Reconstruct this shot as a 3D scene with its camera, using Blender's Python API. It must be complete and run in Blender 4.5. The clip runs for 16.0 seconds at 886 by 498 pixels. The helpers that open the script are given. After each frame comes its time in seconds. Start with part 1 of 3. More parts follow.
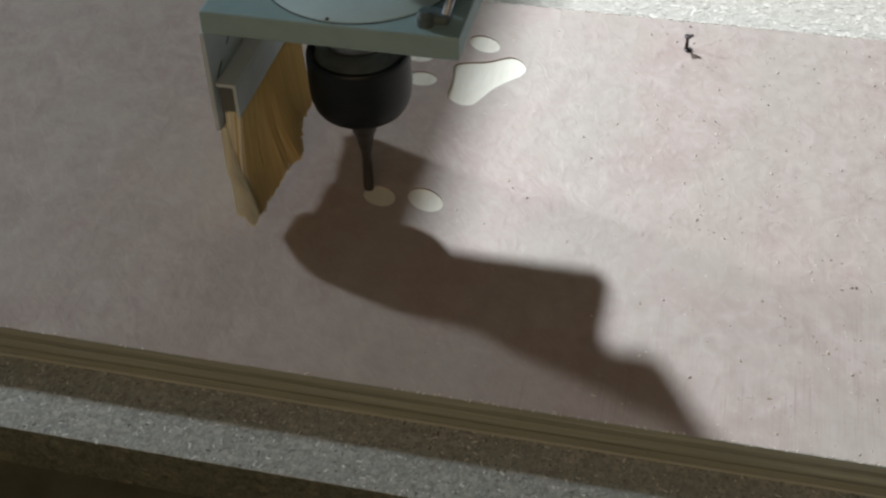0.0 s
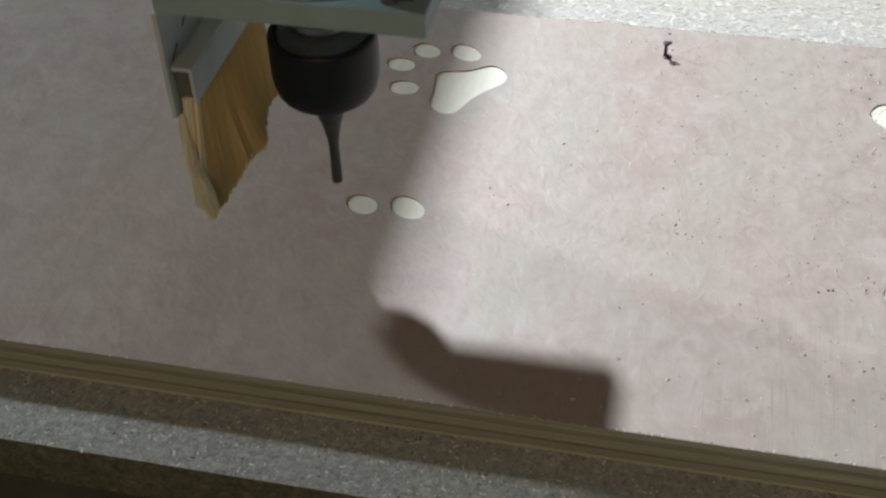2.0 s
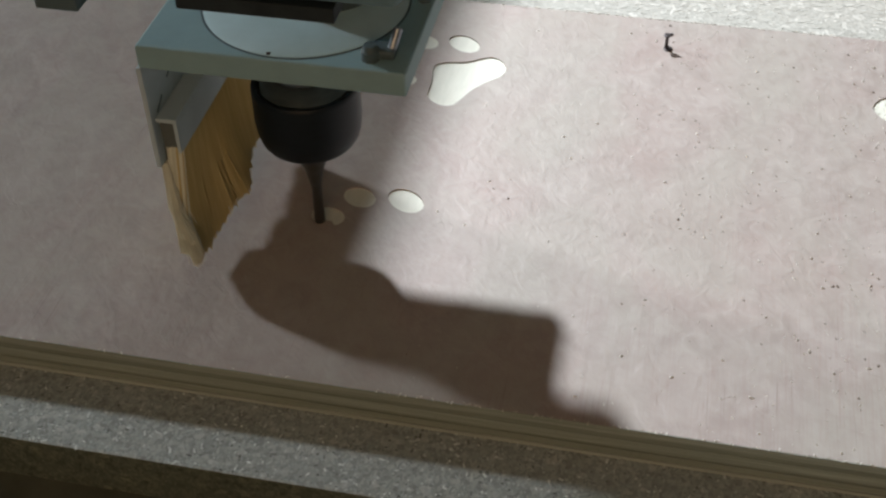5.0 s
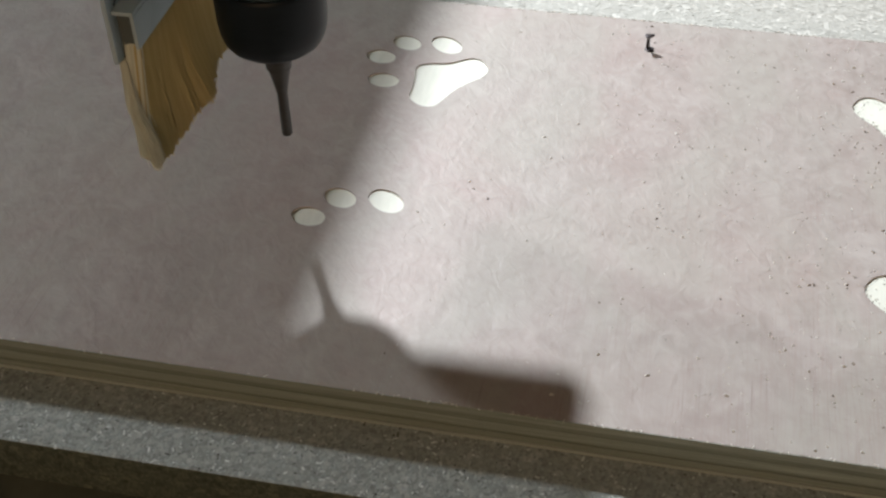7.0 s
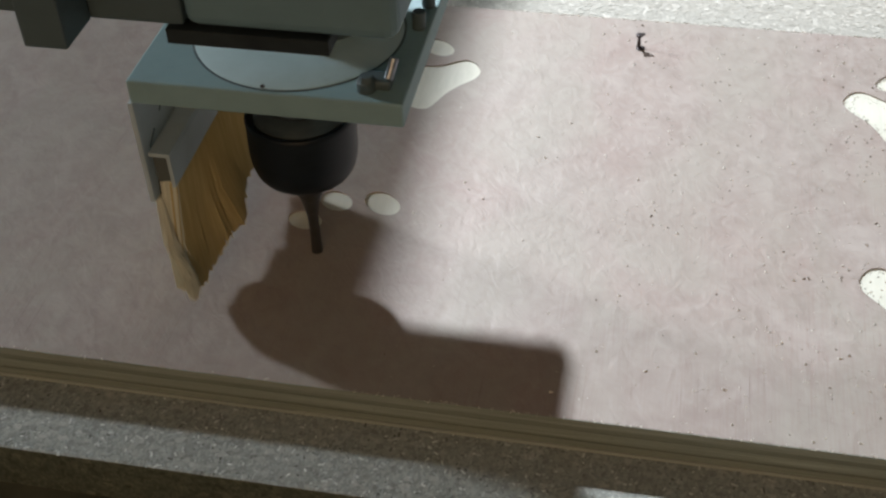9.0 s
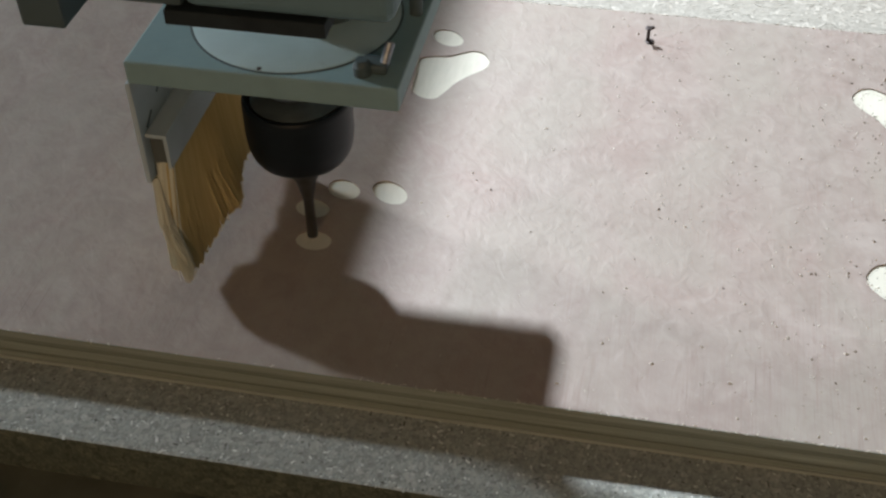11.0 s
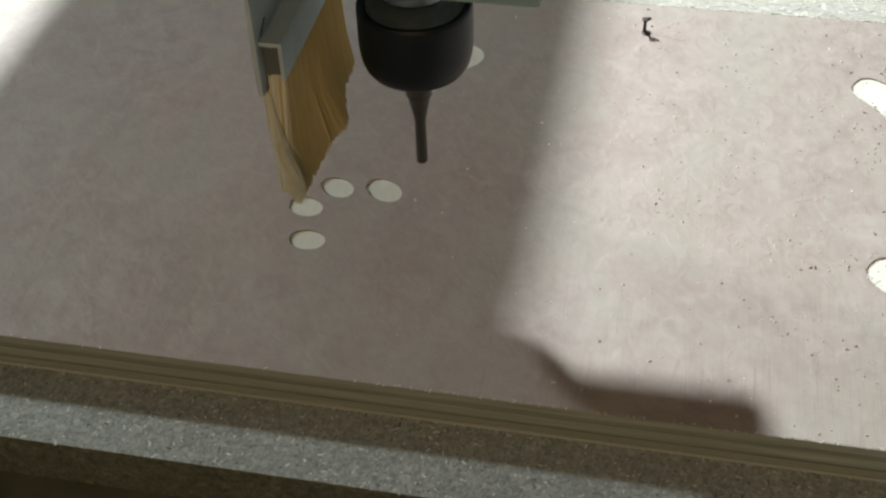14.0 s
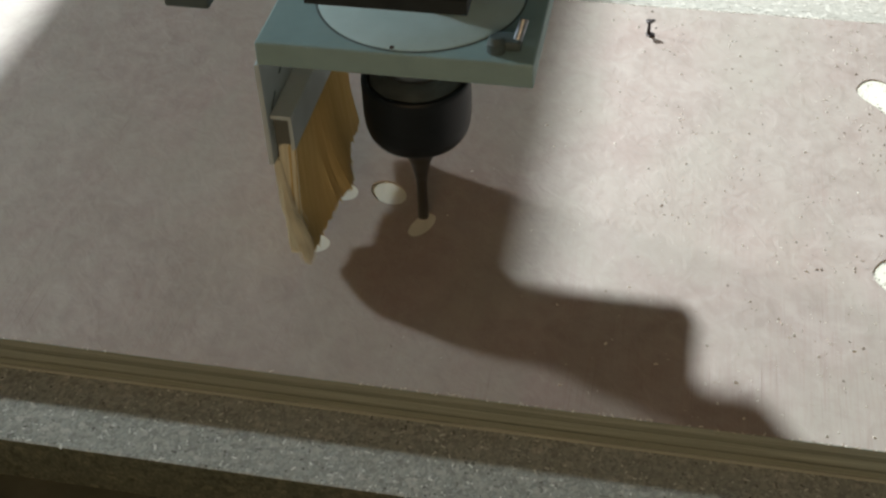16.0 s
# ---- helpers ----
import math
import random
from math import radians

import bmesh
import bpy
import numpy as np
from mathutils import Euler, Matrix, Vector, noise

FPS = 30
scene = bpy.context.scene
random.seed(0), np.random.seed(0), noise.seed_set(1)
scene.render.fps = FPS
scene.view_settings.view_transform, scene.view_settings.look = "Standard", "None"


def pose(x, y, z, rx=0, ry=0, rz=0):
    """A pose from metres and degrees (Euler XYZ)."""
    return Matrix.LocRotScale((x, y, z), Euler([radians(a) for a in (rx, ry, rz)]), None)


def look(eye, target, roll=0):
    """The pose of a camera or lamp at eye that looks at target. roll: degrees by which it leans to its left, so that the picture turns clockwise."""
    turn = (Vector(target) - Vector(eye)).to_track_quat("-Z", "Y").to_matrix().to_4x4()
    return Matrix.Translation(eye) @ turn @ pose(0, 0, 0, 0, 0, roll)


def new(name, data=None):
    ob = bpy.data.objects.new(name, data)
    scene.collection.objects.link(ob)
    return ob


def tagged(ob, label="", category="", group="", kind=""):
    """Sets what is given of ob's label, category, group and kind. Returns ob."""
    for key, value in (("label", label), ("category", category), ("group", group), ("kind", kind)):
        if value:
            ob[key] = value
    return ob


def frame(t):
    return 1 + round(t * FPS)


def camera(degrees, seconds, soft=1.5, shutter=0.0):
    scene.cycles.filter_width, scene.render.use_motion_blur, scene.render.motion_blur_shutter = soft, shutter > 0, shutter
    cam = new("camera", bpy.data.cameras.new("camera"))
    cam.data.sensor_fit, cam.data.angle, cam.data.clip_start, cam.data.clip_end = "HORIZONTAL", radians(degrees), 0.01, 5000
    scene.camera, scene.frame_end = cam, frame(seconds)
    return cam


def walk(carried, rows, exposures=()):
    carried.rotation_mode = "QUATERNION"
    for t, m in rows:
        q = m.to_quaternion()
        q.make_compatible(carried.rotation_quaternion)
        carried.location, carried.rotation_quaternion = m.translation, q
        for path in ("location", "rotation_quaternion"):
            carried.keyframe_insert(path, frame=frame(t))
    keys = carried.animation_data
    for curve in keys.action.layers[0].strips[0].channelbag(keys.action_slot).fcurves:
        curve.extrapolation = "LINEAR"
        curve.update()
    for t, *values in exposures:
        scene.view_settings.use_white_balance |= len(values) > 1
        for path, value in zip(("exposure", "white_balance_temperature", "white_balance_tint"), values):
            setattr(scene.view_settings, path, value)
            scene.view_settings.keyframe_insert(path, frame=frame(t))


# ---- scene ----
from mathutils import geometry

LENS = 40.0
cam = camera(LENS, 16.0, soft=2.4, shutter=0.5)


def aim(x, y, z, pitch, roll, yaw):
    """A camera pose: degrees below the horizon, roll, and turn to the left of +y."""
    return pose(x, y, z, 90 - pitch, 0, yaw) @ pose(0, 0, 0, 0, 0, roll)


# seconds, x, y, z, pitch down, roll, yaw
CAMERA_ROWS = [
    (0, -0.0060, -0.0036, 0.3500, 42.18, -1.50, 13.66),
    (0.5, -0.0063, -0.0038, 0.3512, 42.06, -1.39, 13.64),
    (1, -0.0035, -0.0032, 0.3506, 41.91, -1.36, 13.37),
    (1.5, -0.0013, -0.0040, 0.3521, 41.89, -1.55, 13.23),
    (2, -0.0001, -0.0069, 0.3532, 41.81, -1.77, 13.20),
    (2.5, 0.0007, -0.0069, 0.3528, 41.63, -1.69, 13.00),
    (3, 0.0001, -0.0044, 0.3512, 41.67, -1.71, 12.78),
    (3.5, -0.0035, -0.0024, 0.3500, 41.82, -1.57, 12.77),
    (4, -0.0070, -0.0019, 0.3492, 41.97, -1.39, 12.66),
    (6.5, 0.0002, -0.0010, 0.3500, 42.49, -1.04, 12.52),
    (7, 0.0033, -0.0024, 0.3503, 42.14, -1.30, 12.52),
    (7.5, 0.0045, -0.0053, 0.3513, 42.05, -1.48, 12.26),
    (8, 0.0028, -0.0070, 0.3516, 42.03, -1.42, 12.01),
    (8.5, 0.0037, -0.0066, 0.3525, 41.95, -1.89, 12.13),
    (9, 0.0018, -0.0058, 0.3516, 41.99, -2.00, 12.00),
    (9.5, -0.0027, -0.0064, 0.3499, 42.08, -1.42, 11.62),
    (10, -0.0012, -0.0082, 0.3510, 42.25, -0.93, 11.81),
    (12.5, -0.0007, -0.0022, 0.3500, 42.39, -1.76, 12.39),
    (13, 0.0000, 0.0000, 0.3500, 42.54, -1.71, 12.14),
    (13.5, 0.0030, 0.0014, 0.3503, 42.57, -1.99, 12.21),
    (14, 0.0023, 0.0003, 0.3490, 42.79, -2.14, 12.42),
    (14.5, 0.0044, 0.0008, 0.3510, 42.93, -2.17, 12.50),
    (15, 0.0043, 0.0014, 0.3503, 42.99, -2.19, 12.47),
    (15.5, 0.0022, 0.0008, 0.3478, 42.66, -2.22, 12.29),
    (16, -0.0002, 0.0006, 0.3482, 42.66, -2.23, 12.39),
]
walk(cam, [(t, aim(*r)) for t, *r in CAMERA_ROWS], exposures=[(0, 0.0, 6500, 10), (13.4, 0.0, 6500, 10), (14.0, 0.17, 6720, 5), (16, 0.17, 6720, 5)])

# the tip of the cutter: seconds, x, y, z
TIP_ROWS = [
    (0, -0.1395, 0.4062, -0.0018), (0.2, -0.1397, 0.4068, 0.0030), (0.5, -0.1402, 0.4078, 0.0162),
    (1.0, -0.1393, 0.4060, 0.0428), (1.5, -0.1392, 0.3886, 0.0421), (2.0, -0.1384, 0.3863, 0.0242),
    (2.5, -0.1388, 0.3862, -0.0010), (3.0, -0.1388, 0.3818, -0.0012), (3.5, -0.1404, 0.3811, -0.0010),
    (4.0, -0.1446, 0.3912, -0.0018), (4.5, -0.1478, 0.3885, -0.0018), (5.0, -0.1462, 0.3822, -0.0018),
    (5.5, -0.1402, 0.3838, -0.0018), (6.0, -0.1480, 0.3895, -0.0015), (6.2, -0.1500, 0.3908, 0.0020),
    (6.5, -0.1508, 0.3916, 0.0160), (7.0, -0.1514, 0.3930, 0.0392), (7.5, -0.1378, 0.3756, 0.0386),
    (8.0, -0.1330, 0.3673, 0.0273), (8.5, -0.1320, 0.3650, 0.0043), (9.0, -0.1330, 0.3668, -0.0016),
    (9.5, -0.1348, 0.3657, -0.0020), (10.0, -0.1373, 0.3618, -0.0021), (10.5, -0.1408, 0.3640, -0.0020),
    (11.0, -0.1390, 0.3690, -0.0020), (11.5, -0.1335, 0.3670, -0.0020), (12.0, -0.1430, 0.3670, -0.0015),
    (12.2, -0.1448, 0.3680, 0.0020), (12.5, -0.1456, 0.3690, 0.0160), (13.0, -0.1466, 0.3716, 0.0387),
    (13.2, -0.1410, 0.3725, 0.0425), (13.5, -0.1097, 0.3770, 0.0437), (13.8, -0.0915, 0.3828, 0.0390),
    (14.0, -0.0895, 0.3836, 0.0343), (14.5, -0.0892, 0.3817, 0.0112), (15.0, -0.0872, 0.3791, 0.0006),
    (15.5, -0.0913, 0.3732, -0.0014), (16.0, -0.0938, 0.3896, -0.0017),
]

# ---- light ----
LAMP_A = Vector((-0.803, 1.565, 1.300))
LAMP_B = Vector((-2.00, 1.05, 0.82))


def area_lamp(name, eye, target, size, watts, colour):
    data = bpy.data.lights.new(name, "AREA")
    data.shape, data.size, data.energy, data.color = "DISK", size, watts, colour
    ob = new(name, data)
    ob.matrix_world = look(eye, target)
    return ob


area_lamp("work_lamp_light", LAMP_A, (-0.1, 0.40, 0), 0.10, 62.5, (0.955, 1.01, 1.07))
area_lamp("wall_lamp_light", LAMP_B, (-0.1, 0.40, 0), 0.13, 26.8, (0.945, 1.01, 1.07))
# warm fill for the shaded sides, in an unseen window added behind the camera
warm_fill = bpy.data.lights.new("window_fill", "AREA")
warm_fill.shape, warm_fill.size, warm_fill.size_y, warm_fill.energy, warm_fill.color = "RECTANGLE", 1.5, 1.0, 21.0, (1.0, 0.65, 0.36)
new("window_fill", warm_fill).matrix_world = look((0.1, -2.58, 1.20), (0.1, 0.4, 0.60))
world = bpy.data.worlds.new("world")
world.use_nodes = True
world.node_tree.nodes["Background"].inputs[0].default_value = (0.9, 0.95, 1.0, 1)
world.node_tree.nodes["Background"].inputs[1].default_value = 0.02
scene.world = world


# ---- materials ----
def rgb(c):
    return (*c, 1.0)


class Mat:
    """A small builder of node materials in object space."""

    def __init__(self, name, rough=0.5, metal=0.0, spec=0.5):
        self.m = bpy.data.materials.new(name)
        self.m.use_nodes = True
        self.t = self.m.node_tree
        self.b = self.t.nodes["Principled BSDF"]
        self.b.inputs["Roughness"].default_value = rough
        self.b.inputs["Metallic"].default_value = metal
        self.b.inputs["Specular IOR Level"].default_value = spec
        self.coord = self.t.nodes.new("ShaderNodeTexCoord")

    def node(self, kind, **values):
        n = self.t.nodes.new(kind)
        for k, v in values.items():
            n.inputs[k.replace("_", " ")].default_value = v
        return n

    def link(self, a, b):
        self.t.links.new(a, b)

    def space(self, scale, turn=0.0):
        n = self.node("ShaderNodeMapping", Scale=scale)
        source = self.coord.outputs["Object"]
        if turn:
            spin = self.node("ShaderNodeMapping", Rotation=(0, 0, radians(turn)))
            self.link(source, spin.inputs["Vector"])
            source = spin.outputs[0]
        self.link(source, n.inputs["Vector"])
        return n.outputs[0]

    def noise(self, scale, size=1.0, detail=4.0, rough=0.55, warp=0.0, turn=0.0):
        n = self.node("ShaderNodeTexNoise", Scale=size, Detail=detail, Roughness=rough, Distortion=warp)
        self.link(self.space(scale, turn), n.inputs["Vector"])
        return n.outputs["Fac"]

    def voronoi(self, scale, feature="F1"):
        n = self.node("ShaderNodeTexVoronoi", Scale=1.0)
        n.feature = feature
        self.link(self.space(scale), n.inputs["Vector"])
        return n

    def math(self, kind, a, b=0.0):
        n = self.t.nodes.new("ShaderNodeMath")
        n.operation = kind
        for v, k in ((a, 0), (b, 1)):
            if isinstance(v, (int, float)):
                n.inputs[k].default_value = v
            else:
                self.link(v, n.inputs[k])
        return n.outputs[0]

    def ramp(self, fac, stops):
        n = self.t.nodes.new("ShaderNodeValToRGB")
        e = n.color_ramp.elements
        while len(e) < len(stops):
            e.new(0.5)
        for s, (p, c) in zip(e, stops):
            s.position, s.color = p, rgb(c)
        self.link(fac, n.inputs[0])
        return n.outputs[0]

    def mix(self, fac, a, b, mode="MIX"):
        n = self.t.nodes.new("ShaderNodeMix")
        n.data_type, n.blend_type = "RGBA", mode
        for v, k in ((fac, 0), (a, 6), (b, 7)):
            if isinstance(v, (int, float)):
                n.inputs[k].default_value = v
            elif isinstance(v, tuple):
                n.inputs[k].default_value = rgb(v)
            else:
                self.link(v, n.inputs[k])
        return n.outputs[2]

    def island(self):
        return self.t.nodes.new("ShaderNodeNewGeometry").outputs["Random Per Island"]

    def base(self, colour):
        if isinstance(colour, tuple):
            self.b.inputs["Base Color"].default_value = rgb(colour)
        else:
            self.link(colour, self.b.inputs["Base Color"])
        return self

    def bump(self, height, strength=0.3, distance=0.001):
        n = self.node("ShaderNodeBump", Strength=strength, Distance=distance)
        self.link(height, n.inputs["Height"])
        self.link(n.outputs[0], self.b.inputs["Normal"])
        return self

    def rough(self, fac, low, high):
        n = self.node("ShaderNodeMapRange", To_Min=low, To_Max=high)
        self.link(fac, n.inputs["Value"])
        self.link(n.outputs[0], self.b.inputs["Roughness"])
        return self


def make_veneer():
    m = Mat("pink_veneer", 0.55, 0, 0.4)
    grain = m.noise((1000, 34, 60), 1, 5, 0.65, 0.9)
    pores = m.noise((1500, 24, 60), 1, 3, 0.5)
    mottle = m.noise((46, 36, 30), 1, 3, 0.5, 1.2)
    cloud = m.noise((120, 100, 60), 1, 2, 0.5, 1.0)
    swirl = m.noise((210, 70, 60), 1, 5, 0.65, 3.0)
    tint = m.noise((15, 11, 12), 1, 3, 0.5, 1.0)
    broad = m.noise((9, 7, 8), 1, 3, 0.5, 0.6)
    # open coarse grain towards the sawn near edge
    spot = m.t.nodes.new("ShaderNodeSeparateXYZ")
    m.link(m.coord.outputs["Object"], spot.inputs[0])
    edge = m.node("ShaderNodeMapRange", From_Min=0.46, From_Max=0.29, To_Min=-0.05, To_Max=0.16)
    m.link(spot.outputs["Y"], edge.inputs["Value"])
    side = m.node("ShaderNodeMapRange", From_Min=-0.12, From_Max=0.10, To_Min=-0.08, To_Max=0.06)
    m.link(spot.outputs["X"], side.inputs["Value"])
    patch = m.math("ADD", m.math("ADD", m.noise((34, 14, 20), 1, 3, 0.5, 0.4), edge.outputs[0]), side.outputs[0])
    smear = m.noise((150, 70, 60), 1, 3, 0.55, 2.0, turn=-38)
    c = m.ramp(mottle, [(0.30, (0.308, 0.268, 0.250)), (0.50, (0.362, 0.318, 0.300)), (0.70, (0.418, 0.378, 0.362))])
    c = m.mix(m.ramp(broad, [(0.42, (0, 0, 0)), (0.62, (0.75, 0.75, 0.75))]), c, (0.362, 0.288, 0.272))
    c = m.mix(m.ramp(cloud, [(0.42, (0, 0, 0)), (0.66, (0.34, 0.34, 0.34))]), c, (0.448, 0.412, 0.398))
    c = m.mix(m.ramp(smear, [(0.50, (0, 0, 0)), (0.72, (0.24, 0.24, 0.24))]), c, (0.470, 0.432, 0.415))
    c = m.mix(m.ramp(swirl, [(0.44, (0, 0, 0)), (0.70, (0.12, 0.12, 0.12))]), c, (0.440, 0.402, 0.386))
    c = m.mix(m.ramp(tint, [(0.40, (0, 0, 0)), (0.62, (0.55, 0.55, 0.55))]), c, (0.376, 0.360, 0.328))
    scuff = m.noise((60, 95, 60), 1, 3, 0.6, 1.6)
    c = m.mix(m.ramp(scuff, [(0.50, (0, 0, 0)), (0.70, (0.20, 0.20, 0.20))]), c, (0.285, 0.244, 0.226))
    streak = m.mix(1.0, m.ramp(grain, [(0.48, (0, 0, 0)), (0.72, (0.60, 0.60, 0.60))]), m.ramp(patch, [(0.50, (0.02, 0.02, 0.02)), (0.68, (0.85, 0.85, 0.85))]), "MULTIPLY")
    c = m.mix(streak, c, (0.305, 0.226, 0.212))
    # faint flame figure of the peeled veneer
    figure = m.math("SINE", m.math("MULTIPLY", m.noise((11, 5, 10), 1, 2, 0.45, 0.5), 95.0))
    c = m.mix(m.ramp(figure, [(0.0, (0, 0, 0)), (1.0, (0.10, 0.10, 0.10))]), c, (0.30, 0.255, 0.238))
    dots = m.mix(1.0, m.ramp(pores, [(0.64, (0, 0, 0)), (0.78, (0.6, 0.6, 0.6))]), m.ramp(patch, [(0.5, (0.03, 0.03, 0.03)), (0.66, (1, 1, 1))]), "MULTIPLY")
    c = m.mix(dots, c, (0.14, 0.10, 0.09))
    c = m.mix(1.0, c, (1.005, 0.985, 0.945), "MULTIPLY")
    m.base(c).bump(m.math("ADD", cloud, m.math("MULTIPLY", smear, 0.8)), 0.60, 0.0005).rough(cloud, 0.50, 0.62)
    return m.m


def make_cream():
    m = Mat("cream_core", 0.6)
    n = m.noise((300, 60, 60), 1, 4)
    m.base(m.ramp(n, [(0.3, (0.66, 0.665, 0.575)), (0.7, (0.75, 0.745, 0.655))])).bump(n, 0.1, 0.0003)
    return m.m


def make_chipboard(name, low, mid, high):
    m = Mat(name, 0.75, 0, 0.25)
    v = m.voronoi((330, 520, 400))
    w = m.voronoi((900, 620, 700))
    n = m.noise((60, 60, 60), 1, 5)
    sep = m.t.nodes.new("ShaderNodeSeparateColor")
    m.link(v.outputs["Color"], sep.inputs[0])
    c = m.ramp(sep.outputs[0], [(0.0, low), (0.45, mid), (0.85, mid), (1.0, high)])
    sep2 = m.t.nodes.new("ShaderNodeSeparateColor")
    m.link(w.outputs["Color"], sep2.inputs[0])
    c = m.mix(0.45, c, m.ramp(sep2.outputs[1], [(0.0, low), (0.5, mid), (1.0, high)]))
    c = m.mix(m.ramp(n, [(0.3, (0.0, 0.0, 0.0)), (0.8, (0.3, 0.3, 0.3))]), c, low)
    m.base(c).bump(sep.outputs[0], 0.5, 0.0006)
    return m.m


def make_ply(name, a, b):
    m = Mat(name, 0.65, 0, 0.3)
    n = m.noise((22, 300, 1900), 1, 5, 0.65)
    f = m.noise((500, 300, 500), 1, 4)
    low, wide = tuple(0.66 * x for x in a), m.noise((14, 40, 420), 1, 4, 0.6, 0.5)
    c = m.ramp(n, [(0.30, low), (0.52, a), (0.74, tuple(1.12 * x for x in b))])
    c = m.mix(m.ramp(wide, [(0.40, (0, 0, 0)), (0.62, (0.7, 0.7, 0.7))]), c, tuple(0.5 * (x + y) for x, y in zip(low, b)))
    c = m.mix(m.ramp(f, [(0.6, (0, 0, 0)), (0.8, (0.4, 0.4, 0.4))]), c, tuple(0.5 * x for x in a))
    m.base(c).bump(n, 0.4, 0.0006)
    return m.m


def make_paint(name, colour, rough=0.45, wear=(0.25, 0.27, 0.26)):
    m = Mat(name, rough)
    n = m.noise((70, 70, 70), 1, 5, 0.6)
    s = m.noise((260, 260, 900), 1, 4)
    c = m.mix(m.ramp(n, [(0.35, (0, 0, 0)), (0.75, (0.4, 0.4, 0.4))]), colour, tuple(0.72 * x for x in colour))
    c = m.mix(m.ramp(s, [(0.66, (0, 0, 0)), (0.76, (0.5, 0.5, 0.5))]), c, wear)
    m.base(c).bump(n, 0.08, 0.0005).rough(s, rough - 0.1, rough + 0.12)
    return m.m


def make_metal(name, colour, rough, metal=1.0):
    m = Mat(name, rough, metal)
    n = m.noise((120, 120, 500), 1, 4)
    m.base(m.ramp(n, [(0.3, tuple(0.7 * x for x in colour)), (0.7, colour)])).rough(n, rough - 0.08, rough + 0.1)
    return m.m


def make_bristle():
    m = Mat("tan_bristle", 0.5, 0, 0.35)
    n = m.noise((40, 260, 30), 1, 3)
    c = m.ramp(m.island(), [(0.0, (0.47, 0.385, 0.18)), (0.6, (0.51, 0.42, 0.20)), (1.0, (0.56, 0.465, 0.235))])
    c = m.mix(m.ramp(n, [(0.4, (0, 0, 0)), (0.7, (0.3, 0.3, 0.3))]), c, (0.38, 0.29, 0.12))
    m.base(c)
    return m.m


def make_pane():
    m = Mat("window_glass", 0.05)
    m.b.inputs["Transmission Weight"].default_value = 1.0
    m.base((0.9, 0.93, 0.92))
    return m.m


def make_islands(name, stops, rough=0.7):
    m = Mat(name, rough, 0, 0.25)
    m.base(m.ramp(m.island(), stops))
    return m.m


def make_plain(name, a, b, scale, rough=0.8):
    m = Mat(name, rough, 0, 0.3)
    n = m.noise((scale, scale, scale), 1, 5)
    m.base(m.ramp(n, [(0.3, a), (0.7, b)])).bump(n, 0.2, 0.002)
    return m.m


VENEER = make_veneer()
CREAM = make_cream()
# one board in two tints: cooler light near, brighter far, put into the colour
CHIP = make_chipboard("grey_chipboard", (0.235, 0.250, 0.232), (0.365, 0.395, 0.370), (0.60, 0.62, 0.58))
CHIP_FAR_LIT = make_chipboard("far_lit_chipboard", (0.36, 0.345, 0.305), (0.46, 0.445, 0.40), (0.58, 0.565, 0.515))
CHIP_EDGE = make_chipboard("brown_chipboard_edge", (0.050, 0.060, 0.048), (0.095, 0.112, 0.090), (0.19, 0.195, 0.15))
PLY = [make_ply("ply_pale", (0.262, 0.295, 0.252), (0.365, 0.402, 0.352)),
       make_ply("ply_dark", (0.192, 0.215, 0.180), (0.285, 0.312, 0.268)),
       make_ply("ply_mid", (0.230, 0.258, 0.216), (0.328, 0.358, 0.310)),
       make_ply("ply_back", (0.38, 0.41, 0.37), (0.52, 0.55, 0.50))]
TEAL = make_paint("grey_green_paint", (0.235, 0.365, 0.385), 0.62, (0.21, 0.31, 0.34))
GALVANISED = make_paint("dull_galvanised_sheet", (0.41, 0.50, 0.54), 0.62, (0.33, 0.39, 0.41))
DISC = make_paint("pale_blue_grey_paint", (0.44, 0.60, 0.63), 0.55, (0.37, 0.50, 0.52))
DARK = make_paint("dark_grey_paint", (0.070, 0.105, 0.115), 0.6, (0.10, 0.125, 0.125))
HOUSING = make_paint("grey_housing_paint", (0.14, 0.235, 0.270), 0.62, (0.12, 0.17, 0.18))
# grey in place of black: the light on the nut's upward cone, as colour
SHOULDER = make_metal("lit_shoulder_steel", (0.085, 0.105, 0.108), 0.38, 0.5)
RECESS_DARK = make_plain("recess_dark", (0.012, 0.017, 0.020), (0.024, 0.034, 0.038), 90, 0.7)
NUT = make_metal("black_oxide_steel", (0.009, 0.014, 0.019), 0.45, 0.0)
STEEL = make_metal("bright_steel", (0.36, 0.40, 0.44), 0.32)
NUT.node_tree.nodes["Principled BSDF"].inputs["Specular IOR Level"].default_value = 0.22
CARBIDE = make_metal("worn_carbide", (0.055, 0.055, 0.052), 0.45, 0.3)
BRISTLE = make_bristle()
# paler copy of the bristles: light on the brush's front end, as colour
LIT_BRISTLE = make_islands("lit_bristle", [(0.0, (0.50, 0.51, 0.42)), (0.5, (0.60, 0.61, 0.51)), (1.0, (0.68, 0.69, 0.58))], 0.5)
SPINE = make_paint("brown_brush_spine", (0.10, 0.115, 0.11), 0.65, (0.13, 0.13, 0.11))
SCREW = make_metal("dark_screw_steel", (0.06, 0.05, 0.05), 0.5, 0.5)
# near flakes greyer, far flakes paler, coloured for the same difference in light
FLAKES = make_islands("wood_chips", [(0.0, (0.10, 0.105, 0.09)), (0.10, (0.26, 0.28, 0.26)), (0.35, (0.37, 0.41, 0.395)), (0.8, (0.46, 0.50, 0.48)), (1.0, (0.80, 0.84, 0.80))])
